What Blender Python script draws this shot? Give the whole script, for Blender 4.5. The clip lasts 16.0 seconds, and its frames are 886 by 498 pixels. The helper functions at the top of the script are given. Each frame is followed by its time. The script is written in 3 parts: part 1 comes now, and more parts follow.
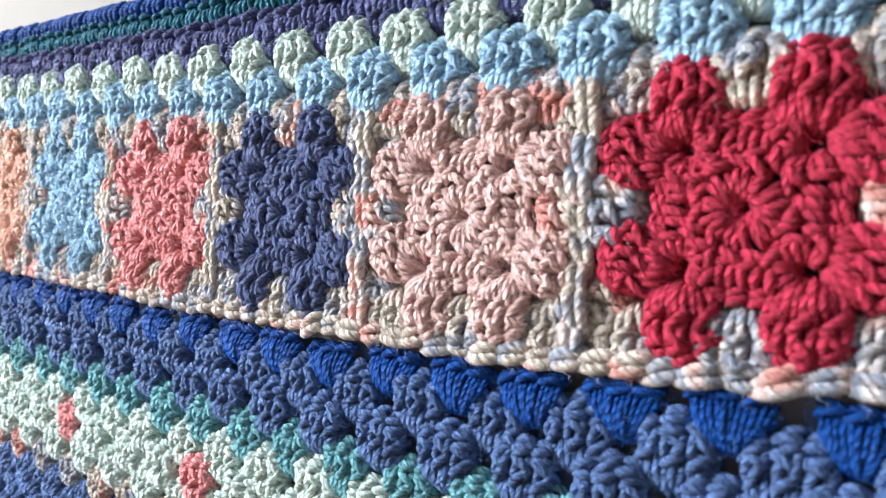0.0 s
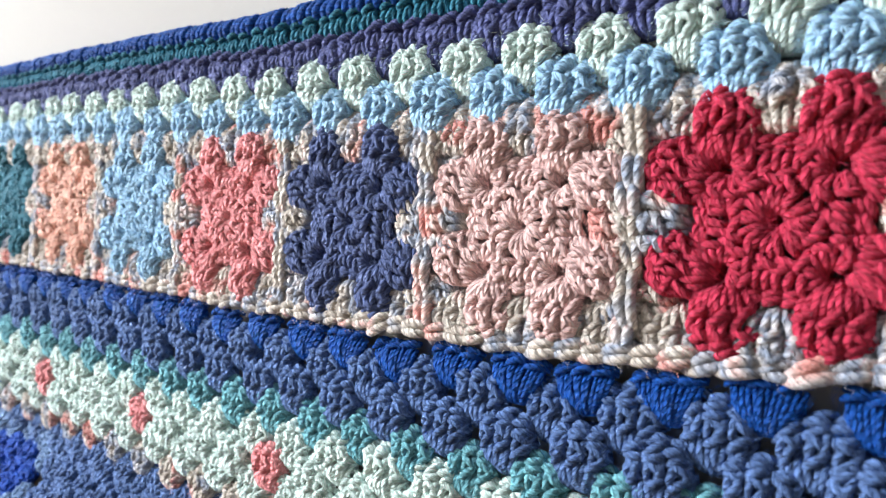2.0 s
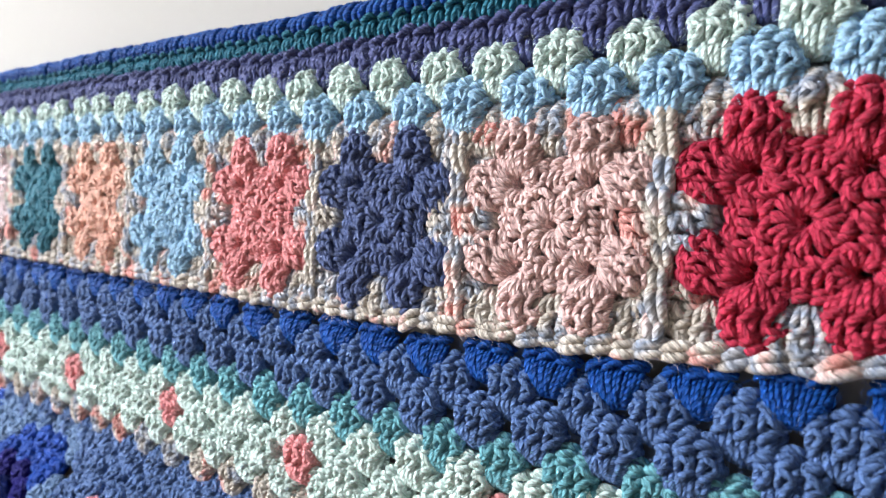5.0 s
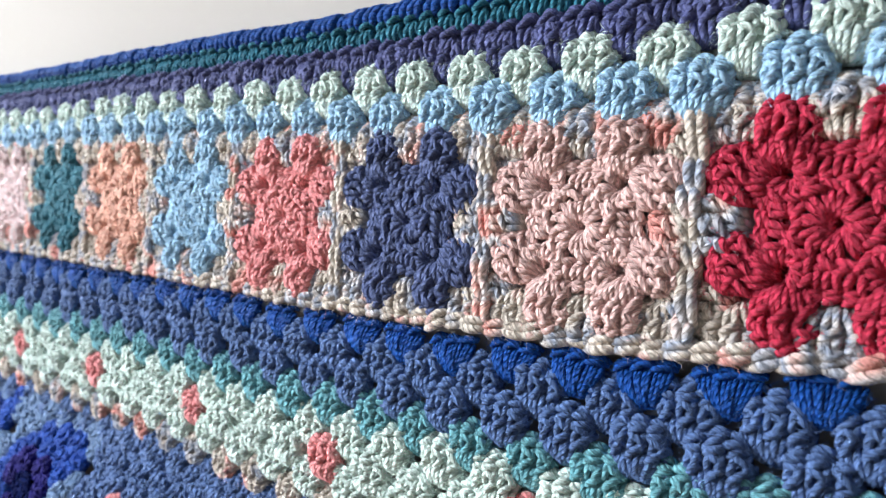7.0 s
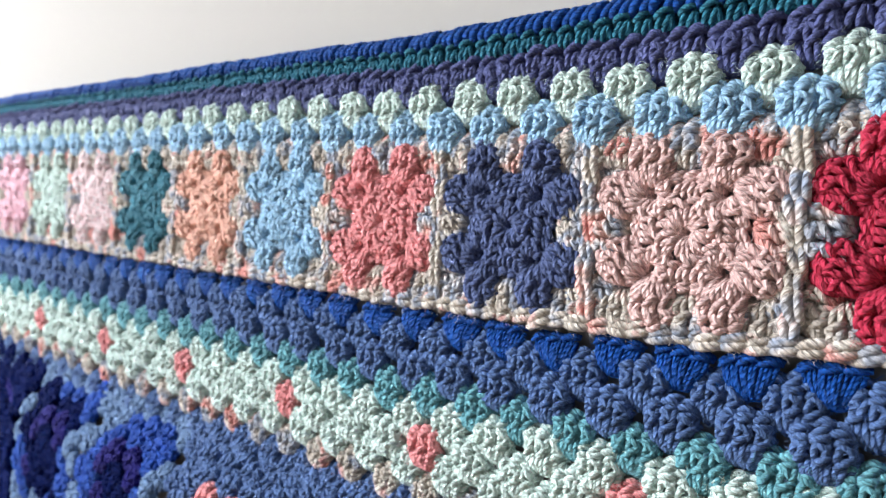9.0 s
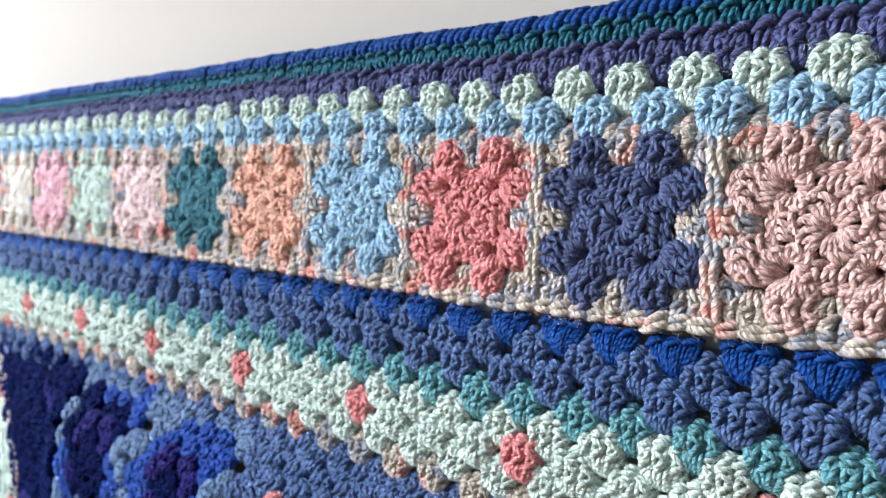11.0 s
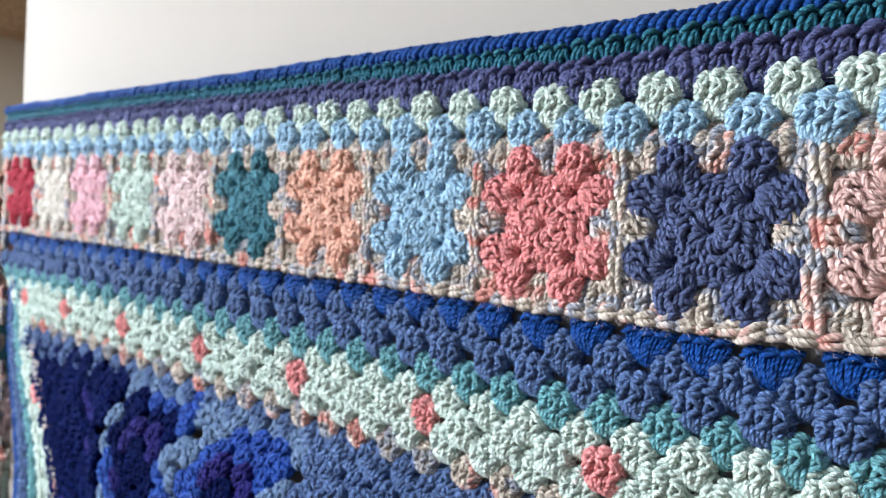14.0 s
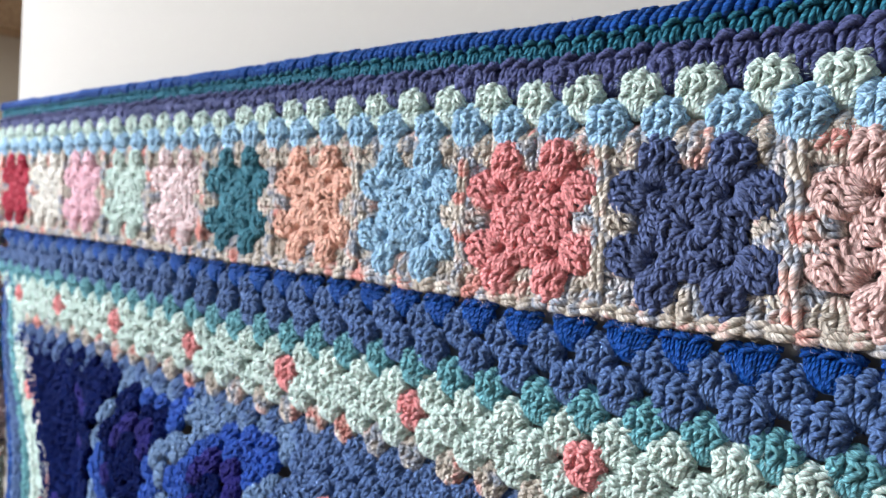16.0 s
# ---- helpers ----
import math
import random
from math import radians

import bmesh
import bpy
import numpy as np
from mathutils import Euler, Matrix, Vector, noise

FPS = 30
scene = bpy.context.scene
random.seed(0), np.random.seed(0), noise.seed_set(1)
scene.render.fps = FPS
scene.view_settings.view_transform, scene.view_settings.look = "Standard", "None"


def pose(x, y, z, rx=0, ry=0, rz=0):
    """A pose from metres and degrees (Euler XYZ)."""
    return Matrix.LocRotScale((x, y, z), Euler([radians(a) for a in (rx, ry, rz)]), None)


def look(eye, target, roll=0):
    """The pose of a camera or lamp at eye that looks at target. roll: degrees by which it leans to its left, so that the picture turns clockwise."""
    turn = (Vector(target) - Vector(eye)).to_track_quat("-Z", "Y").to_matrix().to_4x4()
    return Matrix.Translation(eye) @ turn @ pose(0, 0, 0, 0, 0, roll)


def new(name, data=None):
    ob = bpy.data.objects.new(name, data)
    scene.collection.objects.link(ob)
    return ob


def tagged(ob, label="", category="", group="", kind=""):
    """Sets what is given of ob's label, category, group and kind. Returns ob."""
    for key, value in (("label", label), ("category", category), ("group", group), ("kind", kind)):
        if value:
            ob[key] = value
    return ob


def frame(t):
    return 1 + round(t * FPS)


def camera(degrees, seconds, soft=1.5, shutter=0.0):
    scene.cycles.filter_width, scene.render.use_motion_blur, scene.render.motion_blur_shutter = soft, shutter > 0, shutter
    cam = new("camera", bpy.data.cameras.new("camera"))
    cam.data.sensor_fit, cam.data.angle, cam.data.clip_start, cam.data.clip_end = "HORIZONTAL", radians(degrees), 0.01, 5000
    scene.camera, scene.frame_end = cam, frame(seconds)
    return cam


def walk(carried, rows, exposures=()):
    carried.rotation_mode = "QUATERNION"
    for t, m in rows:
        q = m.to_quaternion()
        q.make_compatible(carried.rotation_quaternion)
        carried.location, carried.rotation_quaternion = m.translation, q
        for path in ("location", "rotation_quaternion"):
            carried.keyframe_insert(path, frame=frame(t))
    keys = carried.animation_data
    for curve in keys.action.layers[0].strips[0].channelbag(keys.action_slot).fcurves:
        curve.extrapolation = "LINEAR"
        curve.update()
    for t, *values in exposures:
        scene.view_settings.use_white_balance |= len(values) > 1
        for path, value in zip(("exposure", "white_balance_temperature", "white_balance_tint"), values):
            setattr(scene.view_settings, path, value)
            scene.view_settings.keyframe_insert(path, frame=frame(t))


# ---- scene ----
cam = camera(60.28, 16.0, soft=1.25)
cam.data.dof.use_dof, cam.data.dof.focus_distance, cam.data.dof.aperture_fstop = True, 0.27, 14.5
PATH = [
    (0, (0.05459, -0.18246, 1.18486), (-0.56497, 0.60248, 1.18084), 3.31),
    (0.5, (0.05443, -0.19259, 1.18596), (-0.56707, 0.59078, 1.17833), 3.12),
    (1, (0.05656, -0.19833, 1.18418), (-0.56927, 0.58160, 1.17680), 3.04),
    (1.5, (0.05821, -0.20898, 1.18612), (-0.57068, 0.56848, 1.17911), 2.94),
    (2, (0.05870, -0.21283, 1.18737), (-0.57336, 0.56205, 1.17880), 2.87),
    (2.5, (0.05846, -0.21438, 1.18876), (-0.57560, 0.55883, 1.17855), 2.86),
    (3, (0.05808, -0.21915, 1.18826), (-0.57742, 0.55286, 1.17625), 2.80),
    (3.5, (0.05885, -0.22220, 1.18841), (-0.57729, 0.54925, 1.17499), 2.79),
    (4, (0.05817, -0.22102, 1.18811), (-0.57923, 0.54940, 1.17483), 2.83),
    (6.5, (0.05315, -0.23152, 1.18737), (-0.58704, 0.53657, 1.17289), 3.02),
    (7, (0.05165, -0.23227, 1.18792), (-0.59079, 0.53391, 1.17265), 3.06),
    (7.5, (0.05059, -0.24276, 1.18782), (-0.59613, 0.51980, 1.17172), 3.05),
    (8, (0.04983, -0.25354, 1.18842), (-0.60041, 0.50603, 1.17286), 3.08),
    (8.5, (0.04601, -0.26256, 1.18769), (-0.60875, 0.49312, 1.17208), 3.09),
    (9, (0.03803, -0.27242, 1.18750), (-0.62047, 0.47999, 1.17179), 3.12),
    (9.5, (0.02764, -0.27812, 1.18662), (-0.63310, 0.47235, 1.17198), 3.21),
    (10, (0.01395, -0.28189, 1.18298), (-0.64820, 0.46734, 1.16851), 3.26),
    (12.5, (-0.02806, -0.28545, 1.18909), (-0.68759, 0.46598, 1.16991), 2.88),
    (13, (-0.03458, -0.28825, 1.19036), (-0.69476, 0.46262, 1.17163), 2.85),
    (13.5, (-0.03769, -0.29606, 1.18716), (-0.69930, 0.45355, 1.16845), 2.83),
    (14, (-0.03700, -0.30184, 1.18720), (-0.70096, 0.44569, 1.16816), 2.86),
    (14.5, (-0.03517, -0.30519, 1.18764), (-0.70220, 0.43961, 1.16902), 2.88),
    (15, (-0.03324, -0.30475, 1.18803), (-0.70167, 0.43882, 1.17020), 2.97),
    (15.5, (-0.03189, -0.30165, 1.18706), (-0.70039, 0.44180, 1.16711), 3.01),
    (16, (-0.02992, -0.29720, 1.18560), (-0.69545, 0.44891, 1.16622), 3.08),
]
walk(cam, [(t, look(eye, target, roll)) for t, eye, target, roll in PATH], [(0, 0.84), (4, 0.76), (9, 0.60), (14, 0.46), (16, 0.46)])

# ---- world and light ----
world = bpy.data.worlds.new("world")
scene.world = world
world.use_nodes = True
sky = world.node_tree.nodes.new("ShaderNodeTexSky")
sky.sky_type, sky.sun_disc = "NISHITA", False
sky.sun_elevation, sky.sun_rotation = radians(40), radians(250)
world.node_tree.links.new(sky.outputs["Color"], world.node_tree.nodes["Background"].inputs["Color"])
world.node_tree.nodes["Background"].inputs["Strength"].default_value = 0.1


def area(name, eye, target, wide, high, power, colour):
    data = bpy.data.lights.new(name, "AREA")
    data.shape, data.size, data.size_y, data.energy, data.color = "RECTANGLE", wide, high, power, colour
    ob = new(name, data)
    ob.matrix_world = look(eye, target)
    return ob


area("window_light", (-2.33, -1.35, 1.85), (-0.4, -0.1, 1.2), 1.22, 1.12, 110, (0.975, 1.0, 1.04))
scene.view_settings.exposure = 0.0


# ---- materials ----
class Nodes:
    """Short access to one material's node tree."""

    def __init__(self, name):
        self.material = bpy.data.materials.new(name)
        self.material.use_nodes = True
        self.tree = self.material.node_tree
        self.bsdf = self.tree.nodes["Principled BSDF"]

    def add(self, kind, **inputs):
        node = self.tree.nodes.new(kind)
        for key, value in inputs.items():
            node.inputs[key.replace("_", " ")].default_value = value
        return node

    def link(self, a, b):
        self.tree.links.new(a, b)

    def maths(self, operation, a, b=None, c=None):
        node = self.tree.nodes.new("ShaderNodeMath")
        node.operation = operation
        for slot, value in zip(node.inputs, (a, b, c)):
            if value is None:
                continue
            if isinstance(value, (int, float)):
                slot.default_value = value
            else:
                self.link(value, slot)
        return node.outputs[0]

    def ramp(self, source, stops):
        node = self.tree.nodes.new("ShaderNodeValToRGB")
        marks = node.color_ramp.elements
        while len(marks) < len(stops):
            marks.new(0.5)
        for mark, (at, colour) in zip(marks, stops):
            mark.position, mark.color = at, (*colour, 1)
        self.link(source, node.inputs[0])
        return node.outputs[0]

    def mix(self, factor, a, b, blend="MIX"):
        node = self.tree.nodes.new("ShaderNodeMix")
        node.data_type, node.blend_type = "RGBA", blend
        for slot, value in zip((node.inputs["Factor"], node.inputs["A"], node.inputs["B"]), (factor, a, b)):
            if isinstance(value, (int, float)):
                slot.default_value = value
            elif isinstance(value, tuple):
                slot.default_value = (*value, 1)
            else:
                self.link(value, slot)
        return node.outputs["Result"]


def srgb(r, g, b):
    return tuple(1 - (1 - c) ** 2.1 for c in plain(r, g, b))


def plain(r, g, b):
    return tuple((c / 255 / 12.92) if c <= 10 else (((c / 255) + 0.055) / 1.055) ** 2.4 for c in (r, g, b))


SOFT = 0.08  # how much light the wool lets through


def yarn_material(name, colour, stops=None, sheen=0.03, gloss=0.1):
    """Three-ply wool-blend yarn: plies that wind round one another and fine fibres as relief, slow colour drift along the yarn."""
    n = Nodes(name)
    uv = n.add("ShaderNodeUVMap")
    split = n.add("ShaderNodeSeparateXYZ")
    n.link(uv.outputs["UV"], split.inputs[0])
    along, round_ = split.outputs["X"], split.outputs["Y"]
    where = n.add("ShaderNodeNewGeometry")
    info = n.add("ShaderNodeObjectInfo")
    wander = n.add("ShaderNodeTexNoise", Scale=420.0, Detail=1.0)
    n.link(where.outputs["Position"], wander.inputs["Vector"])
    phase = n.maths("ADD", n.maths("MULTIPLY", round_, 3.0), n.maths("MULTIPLY", along, 3.1))
    phase = n.maths("ADD", phase, n.maths("MULTIPLY", wander.outputs["Fac"], 0.5))
    ply = n.maths("ABSOLUTE", n.maths("SINE", n.maths("MULTIPLY", phase, math.pi)))
    lay = n.add("ShaderNodeCombineXYZ")
    n.link(n.maths("MULTIPLY", phase, 3.0), lay.inputs["X"])
    n.link(n.maths("MULTIPLY", along, 0.7), lay.inputs["Y"])
    n.link(n.maths("MULTIPLY", n.maths("ADD", where.outputs["Random Per Island"], info.outputs["Random"]), 57.0), lay.inputs["Z"])
    streak = n.add("ShaderNodeTexNoise", Scale=1.3, Detail=4.0, Roughness=0.65)
    n.link(lay.outputs["Vector"], streak.inputs["Vector"])
    fibre = n.maths("MULTIPLY_ADD", n.maths("SUBTRACT", streak.outputs["Fac"], 0.5), 3.0, 0.5)
    fibre = n.maths("MINIMUM", n.maths("MAXIMUM", fibre, 0.0), 1.0)
    wobble = n.add("ShaderNodeTexNoise", Scale=1500.0, Detail=2.0, Roughness=0.6)
    n.link(where.outputs["Position"], wobble.inputs["Vector"])
    height = n.maths("ADD", n.maths("MULTIPLY", ply, 1.0), n.maths("ADD", n.maths("MULTIPLY", fibre, 0.6), n.maths("MULTIPLY", wobble.outputs["Fac"], 0.3)))
    bump = n.add("ShaderNodeBump", Strength=1.0, Distance=0.0012)
    n.link(height, bump.inputs["Height"])
    n.link(bump.outputs["Normal"], n.bsdf.inputs["Normal"])
    drift = n.add("ShaderNodeTexNoise", Scale=46.0 if stops else 140.0, Detail=2.0)
    n.link(where.outputs["Position"], drift.inputs["Vector"])
    if stops:
        spread = n.maths("ADD", n.maths("MULTIPLY", n.maths("SUBTRACT", drift.outputs["Fac"], 0.5), 2.0), 0.5)
        spread = n.maths("ADD", spread, n.maths("MULTIPLY", n.maths("SUBTRACT", info.outputs["Random"], 0.5), 0.56))
        spread = n.maths("ADD", spread, n.maths("MULTIPLY", n.maths("SUBTRACT", where.outputs["Random Per Island"], 0.5), 0.06))
        base = n.ramp(spread, stops)
    else:
        base = n.mix(1.0, (*colour,), (1.0, 1.0, 1.0), "MULTIPLY")
    tone = n.maths("ADD", 0.45, n.maths("MULTIPLY", drift.outputs["Fac"], 0.16))
    tone = n.maths("ADD", tone, n.maths("MULTIPLY", fibre, 0.98))
    tone = n.maths("ADD", tone, n.maths("MULTIPLY", where.outputs["Random Per Island"], 0.10))
    tone = n.maths("ADD", tone, n.maths("MULTIPLY", info.outputs["Random"], 0.06))
    shade = n.add("ShaderNodeHueSaturation", Saturation=1.0)
    n.link(base, shade.inputs["Color"])
    n.link(tone, shade.inputs["Value"])
    n.link(shade.outputs["Color"], n.bsdf.inputs["Base Color"])
    n.bsdf.inputs["Roughness"].default_value = 0.62
    n.bsdf.inputs["Subsurface Weight"].default_value = SOFT
    n.bsdf.inputs["Subsurface Radius"].default_value = (1.0, 1.0, 1.0)
    n.bsdf.inputs["Subsurface Scale"].default_value = 0.0012
    n.bsdf.inputs["Specular IOR Level"].default_value = gloss
    n.bsdf.inputs["Sheen Weight"].default_value = sheen
    n.bsdf.inputs["Sheen Roughness"].default_value = 0.4
    return n.material


def paint_material(name, colour, rough=0.6, grain=350.0, relief=0.0002, mottled=0.05, gloss=0.5):
    n = Nodes(name)
    where = n.add("ShaderNodeNewGeometry")
    fine = n.add("ShaderNodeTexNoise", Scale=grain, Detail=4.0)
    broad = n.add("ShaderNodeTexNoise", Scale=3.0, Detail=4.0)
    n.link(where.outputs["Position"], fine.inputs["Vector"])
    n.link(where.outputs["Position"], broad.inputs["Vector"])
    tone = n.maths("ADD", 1.0 - mottled, n.maths("MULTIPLY", broad.outputs["Fac"], 2 * mottled))
    shade = n.add("ShaderNodeHueSaturation", Color=(*colour, 1))
    n.link(tone, shade.inputs["Value"])
    n.link(shade.outputs["Color"], n.bsdf.inputs["Base Color"])
    bump = n.add("ShaderNodeBump", Strength=0.4, Distance=relief)
    n.link(fine.outputs["Fac"], bump.inputs["Height"])
    n.link(bump.outputs["Normal"], n.bsdf.inputs["Normal"])
    n.bsdf.inputs["Roughness"].default_value = rough
    n.bsdf.inputs["Specular IOR Level"].default_value = gloss
    return n.material


def wood_material(name, dark, light):
    n = Nodes(name)
    where = n.add("ShaderNodeNewGeometry")
    stretch = n.add("ShaderNodeMapping", Scale=(3.0, 40.0, 40.0))
    n.link(where.outputs["Position"], stretch.inputs["Vector"])
    grain = n.add("ShaderNodeTexNoise", Scale=2.0, Detail=6.0, Roughness=0.6)
    n.link(stretch.outputs["Vector"], grain.inputs["Vector"])
    n.link(n.ramp(grain.outputs["Fac"], [(0.3, dark), (0.7, light)]), n.bsdf.inputs["Base Color"])
    n.bsdf.inputs["Roughness"].default_value = 0.45
    return n.material


CRIMSON = yarn_material("crimson_yarn", srgb(150, 36, 57))
DUSTY = yarn_material("dusty_pink_yarn", srgb(202, 156, 152))
NAVY = yarn_material("navy_yarn", srgb(62, 73, 108))
CORAL = yarn_material("coral_yarn", srgb(206, 116, 118))
SKY_BLUE = yarn_material("light_blue_yarn", (0.39, 0.635, 0.87))
PEACH = yarn_material("peach_yarn", srgb(232, 154, 136))
TEAL = yarn_material("teal_yarn", srgb(48, 96, 112))
PALE_PINK = yarn_material("pale_pink_yarn", (1.0, 0.80, 0.83))
SAGE = yarn_material("sage_yarn", srgb(176, 206, 196))
ROSE = yarn_material("rose_pink_yarn", srgb(250, 164, 182))
CREAM = yarn_material("cream_yarn", srgb(226, 218, 206))
ROYAL = yarn_material("royal_blue_yarn", srgb(8, 54, 122))
DENIM = yarn_material("denim_blue_yarn", srgb(62, 84, 126))
SEA = yarn_material("sea_green_yarn", srgb(80, 132, 144))
AQUA = yarn_material("pale_aqua_yarn", srgb(180, 212, 202))
# ink for square middles, and the fold's shade as colour; violet darkened with it
INK_AND_SHADE = yarn_material("ink_blue_yarn", (0.002, 0.009, 0.085), sheen=0.0, gloss=0.02)
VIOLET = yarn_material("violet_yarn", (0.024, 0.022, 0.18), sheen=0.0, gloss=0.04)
COBALT = yarn_material("cobalt_yarn", srgb(24, 58, 136))
STEEL = yarn_material("steel_blue_yarn", srgb(82, 106, 142))
PLUM = yarn_material("plum_navy_yarn", srgb(64, 70, 110))
VARIED = yarn_material("variegated_yarn", None, [
    (0.04, srgb(182, 115, 109)), (0.14, srgb(186, 146, 139)), (0.25, srgb(193, 184, 172)), (0.38, srgb(148, 138, 128)), (0.48, srgb(184, 172, 161)),
    (0.57, srgb(141, 139, 141)), (0.67, srgb(109, 119, 137)), (0.77, srgb(171, 167, 169)), (0.88, srgb(187, 143, 135)), (0.98, srgb(180, 113, 107))])
HEM_BLUE = yarn_material("hem_blue_yarn", srgb(12, 54, 118))
DEEP_SEA = yarn_material("deep_sea_yarn", srgb(34, 90, 110))
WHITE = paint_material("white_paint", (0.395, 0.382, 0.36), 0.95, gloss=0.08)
PLASTER = paint_material("plaster", (0.36, 0.36, 0.36), 0.9)
BEIGE = paint_material("beige_paint", (0.50, 0.43, 0.34), 0.8)
CHARCOAL = paint_material("charcoal_paint", (0.022, 0.022, 0.023), 0.5)
PALE_TOP = paint_material("pale_stone", (0.62, 0.58, 0.50), 0.35)
STEEL_METAL = paint_material("brushed_steel", (0.45, 0.45, 0.45), 0.35)
STEEL_METAL.node_tree.nodes["Principled BSDF"].inputs["Metallic"].default_value = 1.0
OAK = wood_material("oak", (0.20, 0.11, 0.05), (0.38, 0.24, 0.13))
FLOOR_OAK = wood_material("floor_oak", (0.22, 0.15, 0.09), (0.40, 0.30, 0.20))
GLASS = Nodes("glass")
GLASS.bsdf.inputs["Transmission Weight"].default_value = 1.0
GLASS.bsdf.inputs["Roughness"].default_value = 0.0
GLASS = GLASS.material


# ---- yarn geometry ----
class Yarn:
    """Collects strands of yarn as swept tubes with a coordinate along and round each of them."""

    def __init__(self, seed):
        self.points, self.faces, self.uvs, self.count = [], [], [], 0
        self.rnd = random.Random(seed)

    def strand(self, path, r, sides=6, steps=3, taper=0.6, m=None, flatten=0.0):
        """A strand along a smooth line through the points of path."""
        p = np.array(path, float)
        if m is not None:
            p = p @ m[:3, :3].T + m[:3, 3]
        e = np.vstack([2 * p[0] - p[1], p, 2 * p[-1] - p[-2]])
        t = np.linspace(0, 1, steps, endpoint=False)[:, None]
        out = []
        for a, b, c, d in zip(e, e[1:], e[2:], e[3:]):
            out.append(0.5 * (2 * b + (c - a) * t + (2 * a - 5 * b + 4 * c - d) * t**2 + (3 * b - a - 3 * c + d) * t**3))
        p = np.vstack(out + [p[-1:]])
        way = np.gradient(p, axis=0)
        way /= np.linalg.norm(way, axis=1)[:, None] + 1e-12
        side = np.cross(way, np.array([0.13, 1.0, 0.21]))
        side /= np.linalg.norm(side, axis=1)[:, None] + 1e-12
        up = np.cross(side, way)
        long = np.r_[0, np.cumsum(np.linalg.norm(np.diff(p, axis=0), axis=1))]
        s = long / long[-1]
        rad = r * (taper + (1 - taper) * np.sin(np.pi * np.clip(s, 0.02, 0.98)) ** 0.45)
        ang = np.linspace(0, 2 * np.pi, sides, endpoint=False)
        ring = p[:, None] + rad[:, None, None] * (np.cos(ang)[None, :, None] * side[:, None] + np.sin(ang)[None, :, None] * up[:, None])
        if flatten:
            ring = p[:, None] + (ring - p[:, None]) * np.array([1.0, flatten, 1.0])
        rows, base = len(p), self.count
        self.points.append(ring.reshape(-1, 3))
        u = long / 0.0078 + self.rnd.random()
        i, j = np.meshgrid(np.arange(rows - 1), np.arange(sides), indexing="ij")
        k = (j + 1) % sides
        self.faces += (base + np.stack([i * sides + j, i * sides + k, (i + 1) * sides + k, (i + 1) * sides + j], -1)).reshape(-1, 4).tolist()
        v0, v1 = j / sides, (j + 1) / sides
        self.uvs += np.stack([u[i], v0, u[i], v1, u[i + 1], v1, u[i + 1], v0], -1).ravel().tolist()
        self.count += rows * sides

    def hairs(self, number, low, high, length=0.005, m=None):
        """Loose fibres that stand off the yarn."""
        rnd = self.rnd
        for _ in range(number):
            a = np.array([rnd.uniform(low[n], high[n]) for n in range(3)])
            way = np.array([rnd.gauss(0, 1), rnd.gauss(-0.5, 0.5), rnd.gauss(0, 1)])
            way *= rnd.uniform(0.25, 1.0) * length / np.linalg.norm(way)
            bend = np.array([rnd.gauss(0, 1), rnd.gauss(0, 0.6), rnd.gauss(0, 1)]) * length * 0.18
            mid, end = a + way * 0.5 + bend, a + way
            wide = np.cross(way, (0.3, 1, 0.2))
            wide *= 0.00004 / (np.linalg.norm(wide) + 1e-12)
            q = np.array([a - wide, a + wide, mid - wide, mid + wide, end])
            if m is not None:
                q = q @ m[:3, :3].T + m[:3, 3]
            b = self.count
            self.points.append(q)
            self.faces += [(b, b + 1, b + 3, b + 2), (b + 2, b + 3, b + 4)]
            self.uvs += [0.0, 0.5] * 7
            self.count += 5

    def mesh(self, name, material):
        data = bpy.data.meshes.new(name)
        data.from_pydata(np.vstack(self.points).tolist(), [], self.faces)
        data.uv_layers.new(name="UVMap").data.foreach_set("uv", self.uvs)
        data.polygons.foreach_set("use_smooth", [True] * len(data.polygons))
        data.materials.append(material)
        return data


def flat(x, z, degrees=0.0, y=0.0):
    """A 4 x 4 array that lays a stitch into the plane of the fabric, turned by degrees anticlockwise as seen from the front."""
    a = radians(degrees)
    return np.array([[math.cos(a), 0, -math.sin(a), x], [0, 1, 0, y], [math.sin(a), 0, math.cos(a), z], [0, 0, 0, 1]])


